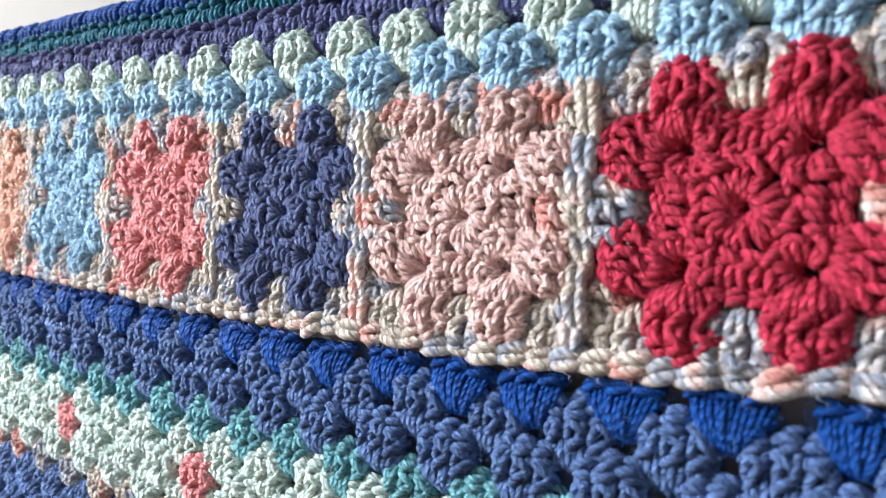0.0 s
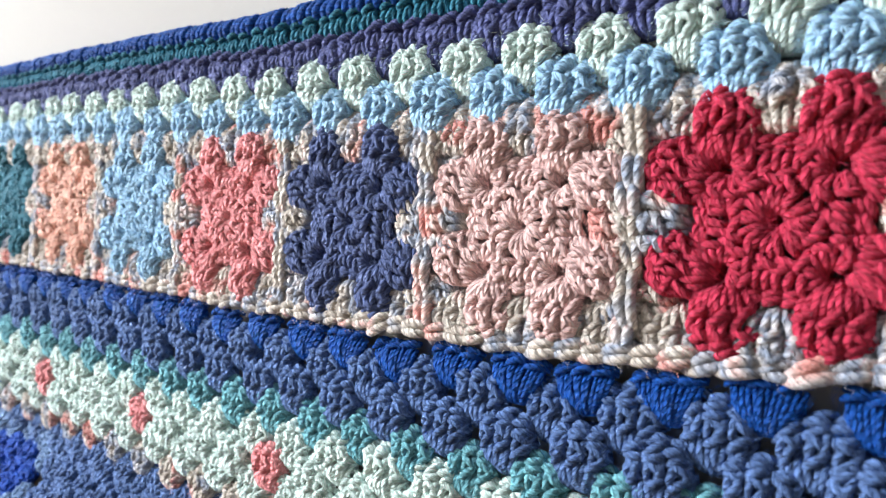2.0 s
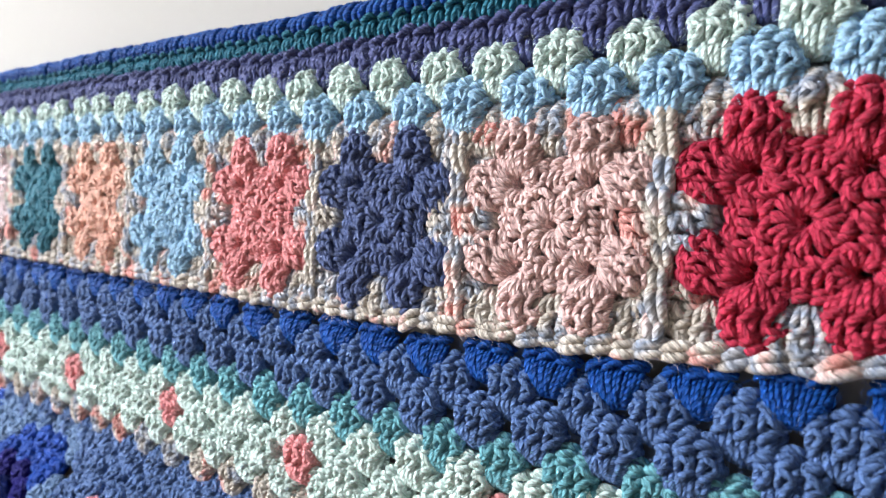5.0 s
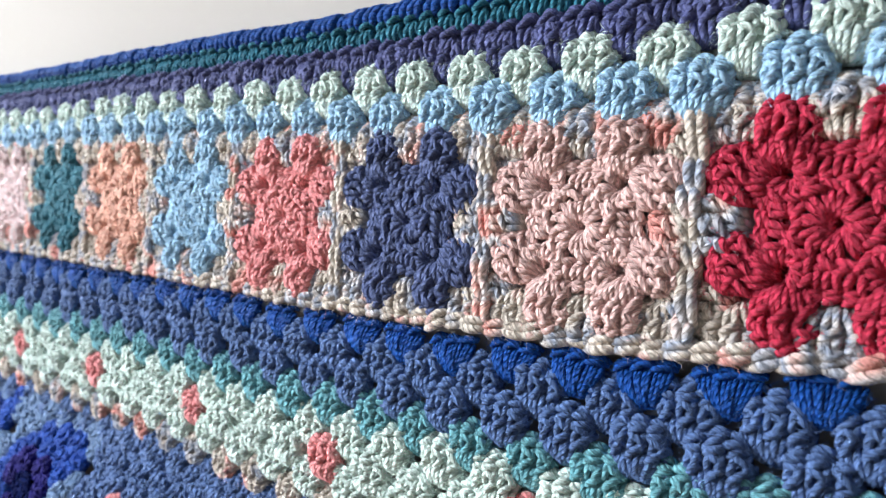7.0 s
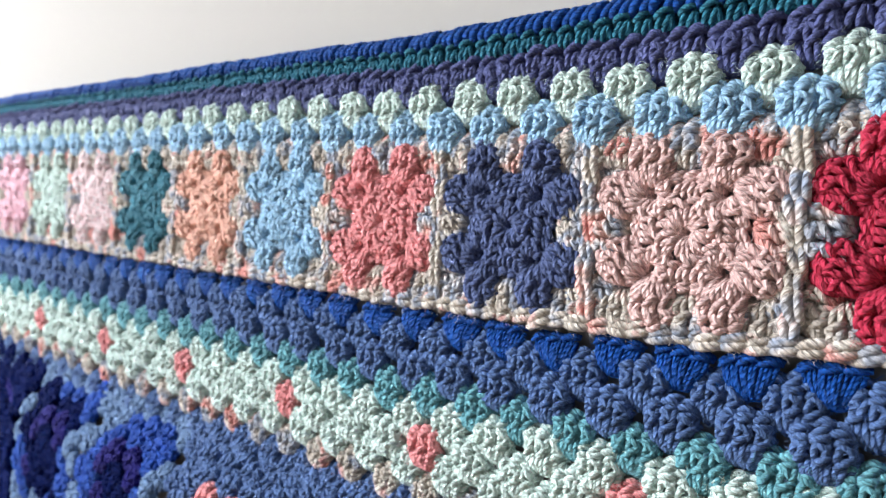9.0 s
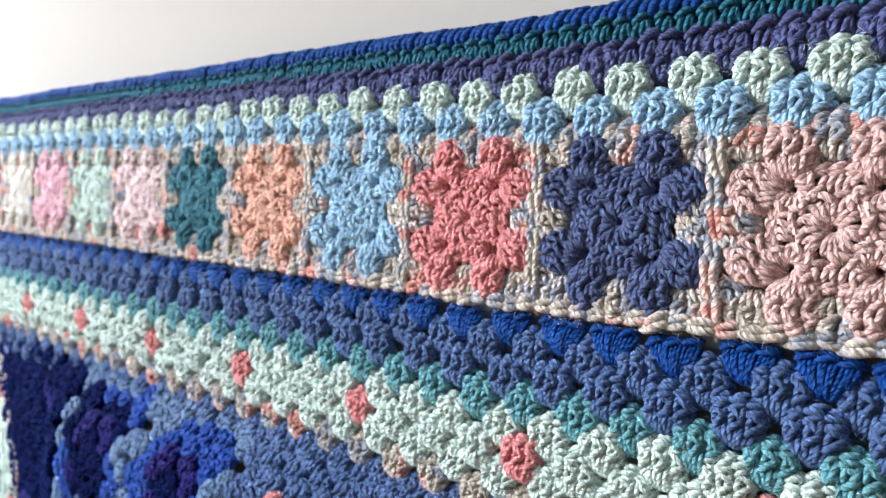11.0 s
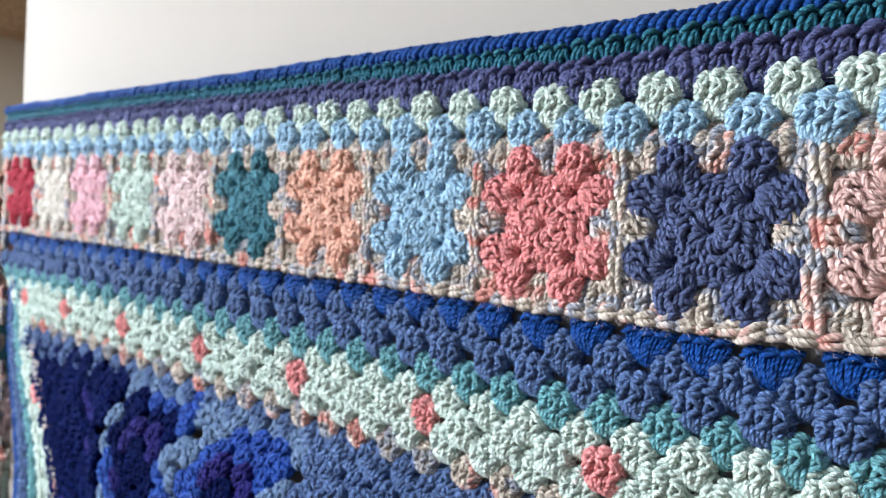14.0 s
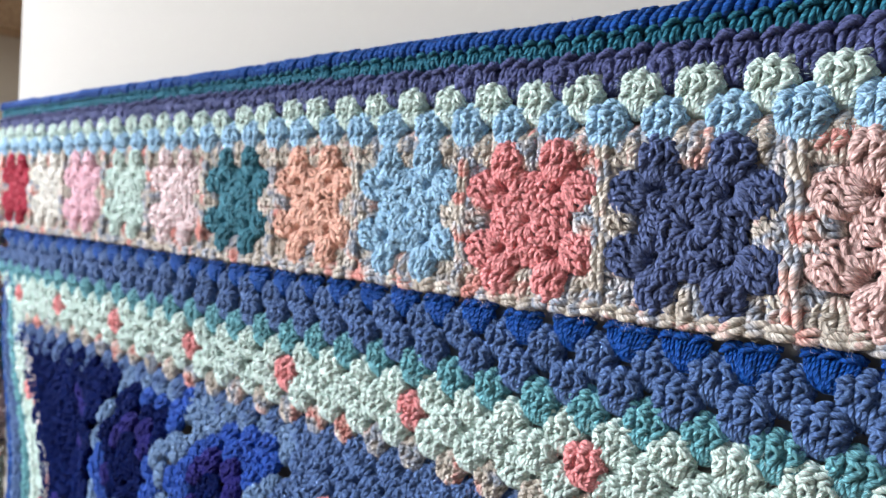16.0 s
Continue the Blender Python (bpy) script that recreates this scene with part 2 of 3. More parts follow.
def stitch_fan(yarn, h, w, base, bulge, r=0.00125, m=None, fuzz=150, count=3, shoulder=0.55, crown=0.86, dome=0.13, legs=3, fine=True, sunk=2.2, wraps=True):
    """A cluster of treble stitches out of one hole: each has its legs side by side, a strand wrapped over them
    twice, and the two halves of its chained head on top; a padded middle fills the cluster."""
    rnd = yarn.rnd
    sides, steps = (5, 3) if fine else (5, 2)

    def at(s, t, out=0.0, loose=1.0):
        c = min(max(t, 0.0), 1.0)
        if c < shoulder:
            half = base / 2 + (w / 2 - base / 2) * math.sin(c / shoulder * math.pi / 2) ** 0.8
        else:
            q = (c - shoulder) / (1 - shoulder)
            half = w / 2 * (1 - (1 - crown) * q * q)
        half -= r * 0.7
        swell = math.sin(math.pi * (0.10 + 0.76 * c)) ** 0.6
        y = -bulge * swell * math.sqrt(max(0.04, 1 - 0.85 * min(1.0, s * s)))
        return (s * half + rnd.gauss(0, 0.00024) * loose, y - out * r + rnd.gauss(0, 0.00016) * loose, h * t * (1 - dome * s * s * c) + rnd.gauss(0, 0.0003) * loose)

    def put(line, size=1.0):
        yarn.strand(line, r * size * rnd.uniform(0.93, 1.07), sides, steps, m=m)

    yarn.strand([(0, 0.0016, 0.08 * h), (0, 0.0004, 0.32 * h), (0, 0.0004, 0.66 * h), (0, 0.0016, 0.88 * h)], 0.45 * w, sides=9, steps=2, m=m, taper=0.5, flatten=min(0.7, bulge * 1.95 / w))
    ds = 1.0 / count
    reach = 0.50 if wraps else 0.86

    def knot(s, line, size=1.0):
        """A short strand across the stitch at s, a little askew and out of place."""
        slant, slip, shift, lift = rnd.gauss(0, 0.04), rnd.gauss(0, 0.012), rnd.gauss(0, 0.10), rnd.gauss(-0.05, 0.18)
        put([at(s + (d + shift) * ds, t + slip + slant * d, out + (lift if out > 0 else 0.0)) for d, t, out in line], size)

    for n in range(count):
        s = (2 * n + 1) / count - 1
        a = rnd.uniform(-0.04, 0.04)
        for k in range(legs):
            o = ((2 * k + 1) / legs - 1) * ds * 0.98
            put([at(s + o * 0.8, -0.02, -sunk, 0.3), at(s + o, 0.12, -0.25), at(s + o + 0.04 * ds, reach * 0.6 + a, 0.1 + rnd.uniform(0, 0.5)), at(s + o + 0.1 * ds, reach + a, -1.0)])
        if wraps:
            knot(s, [(-1.1, 0.32 + a, -1.3), (-0.45, 0.42 + a, 0.55), (0.4, 0.54 + a, 0.65), (1.1, 0.62 + a, -1.2)])
            for o in (-0.5, 0.4):
                knot(s, [(o - 0.25, 0.46 + a, -0.9), (o, 0.58 + a, 0.4), (o + 0.25, 0.74 + a, 0.4), (o + 0.35, 0.88, -1.0)])
            knot(s, [(1.0, 0.58 + a, -1.2), (0.4, 0.68 + a, 0.8), (-0.4, 0.76 + a, 0.8), (-1.0, 0.80, -1.1)])
            knot(s, [(-1.1, 0.70 + a, -1.2), (-0.4, 0.79 + a, 0.9), (0.4, 0.85 + a, 0.8), (1.1, 0.87, -1.1)])
        knot(s, [(-1.2, 0.84, -0.8), (-0.5, 0.90, 0.7), (0.4, 0.965, 0.6), (1.2, 0.93, -0.9)], 1.05)
        knot(s, [(-1.1, 0.93, -1.3), (-0.2, 1.02, -0.4), (0.6, 1.02, -0.6), (1.2, 0.97, -1.8)], 1.05)
    if fuzz:
        yarn.hairs(fuzz, (-w / 2, -bulge - r, h * 0.05), (w / 2, -bulge * 0.4, h * 1.0), m=m)


def chain_stitch(yarn, pitch, r, rise):
    """One stitch of a joining chain along x: two plump leaves that open out of the stitch before, uneven as handwork is."""
    rnd = yarn.rnd
    sway = rnd.gauss(0, 0.0005)
    for s in (-1, 1):
        q = pitch * rnd.uniform(0.98, 1.18)
        tilt = rnd.uniform(0.1, 0.5)
        yarn.strand([(-0.75 * q, 0.9 * r, sway - 1.5 * tilt * r), (-0.40 * q, -rise * 0.45, sway + (s * 0.45 - 1.5 * tilt) * r), (0.05 * q, -rise * rnd.uniform(0.85, 1.12), sway + s * 0.95 * r),
                     (0.50 * q, -rise * 0.85, sway + (s * 1.0 + 1.5 * tilt) * r), (0.95 * q, 0.5 * r, sway + (s * 0.5 + 1.5 * tilt) * r)], r * rnd.uniform(0.9, 1.1), sides=7, steps=3, taper=0.55)
    yarn.strand([(-0.6 * pitch, 0.9 * r, 0), (0, 0.5 * r, 0), (0.6 * pitch, 0.9 * r, 0)], r * 1.2, sides=6, steps=2, taper=0.9)
    yarn.hairs(16, (-pitch / 2, -rise - r, -0.003), (pitch / 2, -rise * 0.7, 0.003), 0.005)


# ---- the fabric's lie: it hangs flat, its middle stands out in a fold near the corner, and it turns back round the panel's edge ----
PITCH = 0.08
STEP = PITCH / 3
BEND, RADIUS = -0.932, 0.018


def ease(t):
    t = min(max(t, 0.0), 1.0)
    return t * t * (3 - 2 * t)


def lie(u, v):
    sag = np.interp(u, [-0.9, -0.8, -0.73, -0.64, -0.56, -0.48, -0.4, -0.32, -0.24, -0.16, -0.08, 0.0, 0.06],
                    [0.012, 0.0095, 0.009, 0.007, 0.005, 0.003, 0.002, 0.0, -0.003, -0.0035, -0.0035, 0.0, 0.004])
    x, y = u, 0.0
    if u < BEND:
        a = min((BEND - u) / RADIUS, math.pi / 2)
        x, y = BEND - RADIUS * math.sin(a), RADIUS * (1 - math.cos(a)) + max(0.0, BEND - u - RADIUS * math.pi / 2)
    x += ease((1.06 - v) / 0.15) * np.interp(u, [-0.97, -0.93, -0.84, -0.74, -0.66], [-0.004, 0.012, 0.070, 0.036, 0.0])
    y -= 0.025 * ease((1.056 - v) / 0.05) * ease((u + 0.715) / 0.085)
    return Vector((x, y, v + sag))


def placed(u, v, degrees=0.0, lift=0.0, size=1.0):
    e = 0.004
    here = lie(u, v)
    du, dv = (lie(u + e, v) - lie(u - e, v)).normalized(), (lie(u, v + e) - lie(u, v - e)).normalized()
    out = du.cross(dv)  # points to the back or front of the fabric
    if out.y < 0:
        out = -out
    dv = (dv - out * dv.dot(out)).normalized()
    m = Matrix((du, out, dv)).transposed().to_4x4()
    m.translation = here - out * lift
    return m @ pose(0, 0, 0, 0, -degrees, 0) @ Matrix.Diagonal((size, size, size, 1))


def part(name, data, parent, m=None, label=""):
    ob = new(name, data)
    ob.parent = parent
    if m is not None:
        ob.matrix_basis = m
    if label:
        ob["label"] = label
    return ob


BLANKET = tagged(new("crochet_blanket"), "multicoloured crocheted wool blanket with granny squares hanging on a white panel", "blanket")
RND = random.Random(5)
FANS = {}


def fan_mesh(kind, material):
    """One of five differing fans of a kind, in a yarn."""
    key = (kind, material.name, RND.randrange(5))
    if key not in FANS:
        yarn = Yarn(hash_of(kind) + key[2] * 31)
        {"row": lambda: stitch_fan(yarn, 0.0203, 0.0230, 0.0085, 0.0046, r=0.0014, crown=0.90, dome=0.10),
         "low": lambda: stitch_fan(yarn, 0.0195, 0.0232, 0.009, 0.0045, fuzz=24, legs=2, r=0.0015, fine=False),
         "tiny": lambda: stitch_fan(yarn, 0.0165, 0.0205, 0.008, 0.0042, r=0.0014, fuzz=0, legs=2, fine=False),
         "vee": lambda: stitch_fan(yarn, 0.0144, 0.0226, 0.006, 0.0032, r=0.00108, count=3, legs=4, shoulder=0.95, crown=0.95, dome=0.02, wraps=False),
         "petal": lambda: stitch_fan(yarn, 0.0208, 0.0212, 0.0090, 0.0056, r=0.00138, shoulder=0.55, crown=0.80, dome=0.17, sunk=3.2),
         "edge": lambda: stitch_fan(yarn, 0.0165, 0.0225, 0.008, 0.0040, r=0.0015, legs=2, fuzz=90),
         "rib": lambda: rib_stitch(yarn),
         "cord": lambda: cord_stitch(yarn)}[kind]()
        FANS[key] = yarn.mesh(kind + "_" + material.name, material)
    return FANS[key]


def hash_of(text):
    return sum(ord(c) * (i + 3) for i, c in enumerate(text))


def rib_stitch(yarn):
    """One double crochet stitch of the rows under the hem: a slanting pair of legs below the two halves of its head."""
    r = 0.00135
    j = lambda: yarn.rnd.gauss(0, 0.0003)
    yarn.strand([(0, 0.003, -0.001), (0, 0.0025, 0.004), (0, 0.003, 0.010)], 0.0046, sides=6, steps=2, taper=0.9, flatten=0.4)
    for x in (-0.0026, 0.0004):
        yarn.strand([(x - 0.0008, 0.0012, -0.0006), (x + j(), -0.0022, 0.0016), (x + 0.0012 + j(), -0.0026, 0.0046), (x + 0.0022, 0.0004, 0.0080)], r, steps=3)
    yarn.strand([(0.0046, 0.0008, 0.0002), (0.0034 + j(), -0.0018, 0.0024), (0.0026, -0.0020, 0.0050), (0.0012, 0.0008, 0.0074)], r, steps=3)
    yarn.strand([(-0.0050, 0.0008, 0.0060), (-0.0022, -0.0030, 0.0070 + j()), (0.0016, -0.0034, 0.0084), (0.0048, 0.0000, 0.0086)], r * 0.95, steps=3)
    yarn.strand([(-0.0044, 0.0020, 0.0084), (-0.0008, -0.0010, 0.0098 + j()), (0.0024, -0.0008, 0.0104), (0.0050, 0.0016, 0.0098)], r * 0.95, steps=3)
    yarn.hairs(8, (-0.004, -0.003, 0.0), (0.004, -0.001, 0.009))


def cord_stitch(yarn):
    """One plump slanting turn of the corded hem."""
    j = lambda: yarn.rnd.gauss(0, 0.0002)
    yarn.strand([(-0.0055, 0.001, 0.0036), (0, 0.0008, 0.0038), (0.0055, 0.001, 0.0040)], 0.0026, sides=6, steps=2, taper=0.9)
    for x, size in ((-0.0021, 1.0), (0.0021, 1.05)):
        yarn.strand([(x - 0.0030, 0.0030, 0.0004), (x - 0.0028, -0.0020, 0.0008), (x - 0.0006 + j(), -0.0040 + j(), 0.0030), (x + 0.0020, -0.0026, 0.0062),
                     (x + 0.0026, 0.0012, 0.0072), (x + 0.0028, 0.0036, 0.0050)], 0.0022 * size, sides=7, steps=3)
    yarn.hairs(10, (-0.004, -0.004, 0.0), (0.004, 0.001, 0.008), 0.005)


def stretch(u, v):
    """The inner rounds have a wider step towards the corner."""
    if v > 1.125:
        return u
    return float(np.interp(u, [-0.93, -0.74, -0.41, 0.2], [-0.945, -0.775, -0.413, 0.2]))


def chain_row(name, material, v, u0, u1, label, kind="row", half=0, odd=None, odd_at=(4, 0), lift=0.0, step=STEP, size=1.0, jitter=0.0006):
    """A round of the border: its foundation chain, and a fan for each step along it."""
    back = Yarn(int(v * 1e4))
    n = max(2, int((u1 - u0) / 0.03))
    track = [lie(u0 + (u1 - u0) * k / n, v + 0.006 + RND.gauss(0, 0.0005)) + Vector((0, 0.0034, 0)) for k in range(n + 1)]
    back.strand([tuple(p) for p in track], 0.0014, sides=6, taper=0.9, steps=2)
    row = part(name, back.mesh(name, material), BLANKET, label=label)
    k = math.ceil(u0 / step - 0.5 * half)
    while (u := (k + 0.5 * half) * step) < u1:
        far = "low" if kind == "row" and u < -0.5 else kind
        m = odd if odd and (k - odd_at[1]) % odd_at[0] == 0 else material
        part("fan_stitch" if step == STEP else "stitch", fan_mesh(far, m), row,
             placed(stretch(u, v) + RND.gauss(0, jitter), v + RND.gauss(0, jitter), RND.gauss(0, 3.0 if step == STEP else 1.0), lift + RND.gauss(0, 0.0004), size * RND.uniform(0.96, 1.04)))
        k += 1
    return row


def column_row(name, material, u, v0, v1, label, kind="row", odd=None, half=0):
    """A round of the border where it runs down beside the corner."""
    back = Yarn(int(-u * 1e4))
    n = max(2, int((v1 - v0) / 0.03))
    back.strand([tuple(lie(u, v0 + (v1 - v0) * k / n) + Vector((0, 0.0028, 0))) for k in range(n + 1)], 0.0014, sides=6, taper=0.9)
    row = part(name, back.mesh(name, material), BLANKET, label=label)
    k, v = 0, v1 - 0.5 * half * STEP
    while v > v0:
        m = odd if odd and k % 6 == 4 else material
        part("fan_stitch", fan_mesh(kind, m), row, placed(u, v, 90 + RND.gauss(0, 3), 0.0, RND.uniform(0.95, 1.05)))
        v -= STEP * 0.66
        k += 1


# ---- granny squares ----
CORES = {}
HOLE = 0.0136  # from the middle of a square to its corner holes, along each side


def square_core(material):
    """The middle of a square: twelve trebles round a hole, and the ring of chains round them."""
    if material.name not in CORES:
        yarn = Yarn(hash_of(material.name))
        rnd = yarn.rnd

        def ring(angle, reach, y):
            return (reach * math.cos(angle), y + rnd.gauss(0, 0.0002), reach * math.sin(angle))

        yarn.strand([(0, 0.0034, 0), (0, 0.0026, 0), (0, -0.0002, 0)], 0.0160, sides=20, steps=2, taper=0.92)
        for k in range(22):  # legs of the trebles
            a, d = 2 * math.pi * k / 22 + rnd.gauss(0, 0.05), rnd.gauss(0, 0.0007)
            yarn.strand([ring(a, 0.0010, 0.0020), ring(a + 0.03, 0.0026, -0.0028), ring(a + 0.06, 0.0058, -0.0046 - 0.0005 * (k % 2)), ring(a + 0.08, 0.0086 + d, -0.0044), ring(a + 0.10, 0.0112 + d, -0.0018)], 0.00132, sides=5)
        for number, reach, rise, swing in ((11, 0.0104, 0.0046, 0.38), (13, 0.0126, 0.0042, -0.33)):  # wraps and heads
            for k in range(number):
                a = 2 * math.pi * k / number + rnd.gauss(0, 0.08)
                slant, d, y = rnd.uniform(0.0008, 0.0030), rnd.gauss(0, 0.0006), -rise + rnd.gauss(0, 0.0004)
                yarn.strand([ring(a - swing, reach - slant + d, y + 0.0026), ring(a - 0.35 * swing, reach - 0.4 * slant + d, y), ring(a + 0.4 * swing, reach + 0.6 * slant + d, y + 0.0002), ring(a + swing, reach + slant + d, y + 0.0028)], 0.00145 * rnd.uniform(0.92, 1.08), sides=6)
        for q in range(4):  # stitches that close round each corner hole on its inner side
            a = radians(45 + q * 90)
            hx, hz = HOLE * math.sqrt(2) * math.cos(a), HOLE * math.sqrt(2) * math.sin(a)
            for k in range(9):
                b = a + math.pi + radians((k - 4) * 25) + rnd.gauss(0, 0.06)
                out = lambda d, y: (hx + d * math.cos(b), y + rnd.gauss(0, 0.0002), hz + d * math.sin(b))
                yarn.strand([out(0.0016, 0.0022), out(0.0024, -0.0022), out(0.0044, -0.0044), out(0.0064, -0.0040), out(0.0080, -0.0014)], 0.00132, sides=5)
            for k in range(4):
                b = a + math.pi + radians((k - 1.5) * 48) + rnd.gauss(0, 0.08)
                yarn.strand([(hx + d * math.cos(b + g), y, hz + d * math.sin(b + g)) for d, g, y in ((0.0058, -0.5, -0.0018), (0.0066, -0.2, -0.0048), (0.0078, 0.2, -0.0046), (0.0080, 0.5, -0.0016))], 0.0014, sides=5)
        for side in range(4):  # upright stitches between the corners
            m = flat(0, 0, side * 90)
            for x in (-0.0040, -0.0013, 0.0014, 0.0042):
                yarn.strand([(x, -0.0016, 0.0118), (x + rnd.gauss(0, 0.0004), -0.0042, 0.0140), (x + 0.0006, -0.0042, 0.0166), (x + 0.0010, -0.0010, 0.0192)], 0.00138, sides=5, m=m)
        for side in range(4):  # chains that bridge one corner to the next
            m = flat(0, 0, side * 90)
            for k in range(3):
                x = (k - 1) * 0.0052
                for d in (0.0, 0.0020):
                    yarn.strand([(x - 0.0044, 0.0006, 0.0176 + d), (x - 0.0014, -0.0026, 0.0182 + d), (x + 0.0018, -0.0030, 0.0196 + d), (x + 0.0046, 0.0004, 0.0200 + d)], 0.00142, sides=5, m=m)
        yarn.hairs(220, (-0.017, -0.006, -0.017), (0.017, -0.003, 0.017))
        CORES[material.name] = yarn.mesh("core_" + material.name, material)
    return CORES[material.name]


def join_mesh(seed):
    yarn = Yarn(seed)
    chain_stitch(yarn, 0.080 / 9, 0.0017, 0.0038)
    return yarn.mesh("chain_stitch", VARIED)


JOINS = [join_mesh(n) for n in range(6)]


def joining_ridge(u, v, degrees, size=1.0, length=PITCH):
    """A crocheted seam, one side of a square long: nine chain stitches in a line over a core of yarn."""
    yarn = Yarn(int(1e4 * (u + 2 * v)))
    a = radians(degrees)
    way = lambda d: (u + d * math.cos(a), v + d * math.sin(a))
    yarn.strand([tuple(lie(*way(d)) + Vector((0, 0.0022, 0))) for d in (-length / 2, -length / 4, 0.0, length / 4, length / 2)], 0.0018, sides=6, steps=2, taper=0.9)
    ridge = part("joining_ridge", yarn.mesh("joining_ridge", VARIED), BLANKET, label="raised variegated crocheted seam")
    for k in range(9):
        x, z = way((k - 4) * length / 9)
        part("chain_stitch", RND.choice(JOINS), ridge, placed(x, z, degrees + RND.gauss(0, 7), 0.0010 + RND.gauss(0, 0.0004), size * RND.uniform(0.92, 1.08)))


def granny_square(material, u, v, label, turned=0.0, petal="petal", edge="edge", edge_size=0.95):
    square = part("granny_square", square_core(material), BLANKET, placed(u, v, turned + RND.gauss(0, 3)), label)
    inverse = square.matrix_basis.inverted()

    def lay(name, data, du, dv, degrees, lift=0.0, size=1.0):
        part(name, data, square, inverse @ placed(u + du, v + dv, degrees, lift, size))

    hole = HOLE
    for sx in (-1, 1):
        for sz in (-1, 1):
            g = lambda: RND.gauss(0, 0.0005)
            lay("petal", fan_mesh(petal, material), sx * (hole + 0.0002) + g(), sz * (hole + 0.0024) + g(), (0 if sz > 0 else 180) + RND.gauss(0, 4), 0.0006)
            lay("petal", fan_mesh(petal, material), sx * (hole + 0.0026) + g(), sz * (hole - 0.0004) + g(), (-90 if sx > 0 else 90) + RND.gauss(0, 4), 0.0)
            lay("edge_fan", fan_mesh(edge, VARIED), sx * 0.0275, sz * 0.0235, 0 if sz > 0 else 180, -0.0005, edge_size)
            lay("edge_fan", fan_mesh(edge, VARIED), sx * 0.0265, sz * 0.0265, -90 if sx > 0 else 90, -0.001, edge_size * 0.95)
    for degrees, dx, dz in ((0, 0, 1), (90, -1, 0), (180, 0, -1), (-90, 1, 0)):
        lay("edge_fan", fan_mesh(edge, VARIED), dx * 0.0236, dz * 0.0230, degrees, 0.0004, edge_size * 1.08)
    joining_ridge(u - PITCH / 2, v - 0.0025, 90, 1.05, 0.072)
    joining_ridge(u, v - 0.0388, 0)
    return square


ROW_Z = 1.1975
SQUARES = [(ROSE, "rose pink"), (CRIMSON, "crimson"), (DUSTY, "dusty pink"), (NAVY, "navy"), (CORAL, "coral"), (SKY_BLUE, "light blue"), (PEACH, "peach"),
           (TEAL, "dark teal"), (PALE_PINK, "pale pink"), (SAGE, "sage green"), (ROSE, "rose pink"), (CREAM, "cream"), (CRIMSON, "crimson"), (PEACH, "peach")]
CENTRES = [0.08, 0.0, -0.0795, -0.16, -0.2395, -0.3195, -0.3995, -0.4815, -0.5635, -0.642, -0.7265, -0.803, -0.884, -0.966]
for (material, word), u in zip(SQUARES, CENTRES):
    granny_square(material, u, ROW_Z, word + " granny square with a variegated edging", 0.0, "petal", *(("edge", 0.95) if u > -0.5 else ("low", 0.76)))
for (material, word), v in zip([(PEACH, "peach"), (TEAL, "dark teal"), (PALE_PINK, "pale pink"), (SAGE, "sage green")], (1.1165, 1.0355, 0.9545, 0.8735)):
    granny_square(material, -0.966, v, word + " granny square with a variegated edging", 0.0, "low", "low", 0.75)

# ---- rounds above the squares ----
LEFT, RIGHT = -0.975, 0.06
chain_row("border_round", VARIED, 1.2235, LEFT, RIGHT, "row of variegated clusters", "edge", 0, lift=-0.0012, size=0.9)
chain_row("border_round", SKY_BLUE, 1.2294, LEFT, RIGHT, "row of light blue clusters", "row", 1, lift=0.0008)
chain_row("border_round", SAGE, 1.2422, LEFT, RIGHT, "row of pale sage clusters", "row", 0, lift=0.0)
chain_row("border_round", PLUM, 1.2540, LEFT, RIGHT, "row of purple-navy clusters", "edge", 1, lift=-0.0008)
chain_row("ribbed_round", PLUM, 1.2625, LEFT, RIGHT, "row of purple-navy stitches", "rib", 0, step=PITCH / 9, lift=0.0012)
chain_row("ribbed_round", DEEP_SEA, 1.2725, LEFT, RIGHT, "row of sea green stitches", "rib", 1, step=PITCH / 9, jitter=0.0002)
chain_row("hem", HEM_BLUE, 1.2812, LEFT, RIGHT, "royal blue corded hem", "cord", 0, size=0.92, step=PITCH / 9, jitter=0.0002)

# ---- rounds below the squares ----
chain_row("border_round", ROYAL, 1.1398, -0.925, RIGHT, "row of royal blue clusters", "vee", 0, lift=0.0004)
chain_row("border_round", DENIM, 1.1282, -0.918, RIGHT, "row of denim blue clusters", "row", 1, lift=-0.0014)
chain_row("border_round", DENIM, 1.1152, -0.910, RIGHT, "row of denim blue clusters", "row", 0, lift=0.0004)
chain_row("border_round", SEA, 1.1030, -0.900, RIGHT, "row of sea green clusters", "row", 1, lift=0.0)
chain_row("border_round", AQUA, 1.0920, -0.890, RIGHT, "row of pale aqua clusters", "row", 0, lift=0.0)
chain_row("border_round", AQUA, 1.0800, -0.880, RIGHT, "row of pale aqua clusters with coral ones between", "row", 1, CORAL, (4, 0), lift=0.0004)
chain_row("border_round", AQUA, 1.0690, -0.870, RIGHT, "row of pale aqua clusters", "row", 0, lift=-0.0004)
chain_row("border_round", VARIED, 1.0580, -0.860, RIGHT, "row of variegated clusters", "row", 1, lift=-0.001, size=0.9)
chain_row("border_round", DENIM, 1.0470, -0.850, RIGHT, "row of denim blue clusters", "row", 0, lift=0.0004)
chain_row("border_round", DENIM, 1.0365, -0.845, -0.66, "row of denim blue clusters", "low", 1, lift=0.0004)

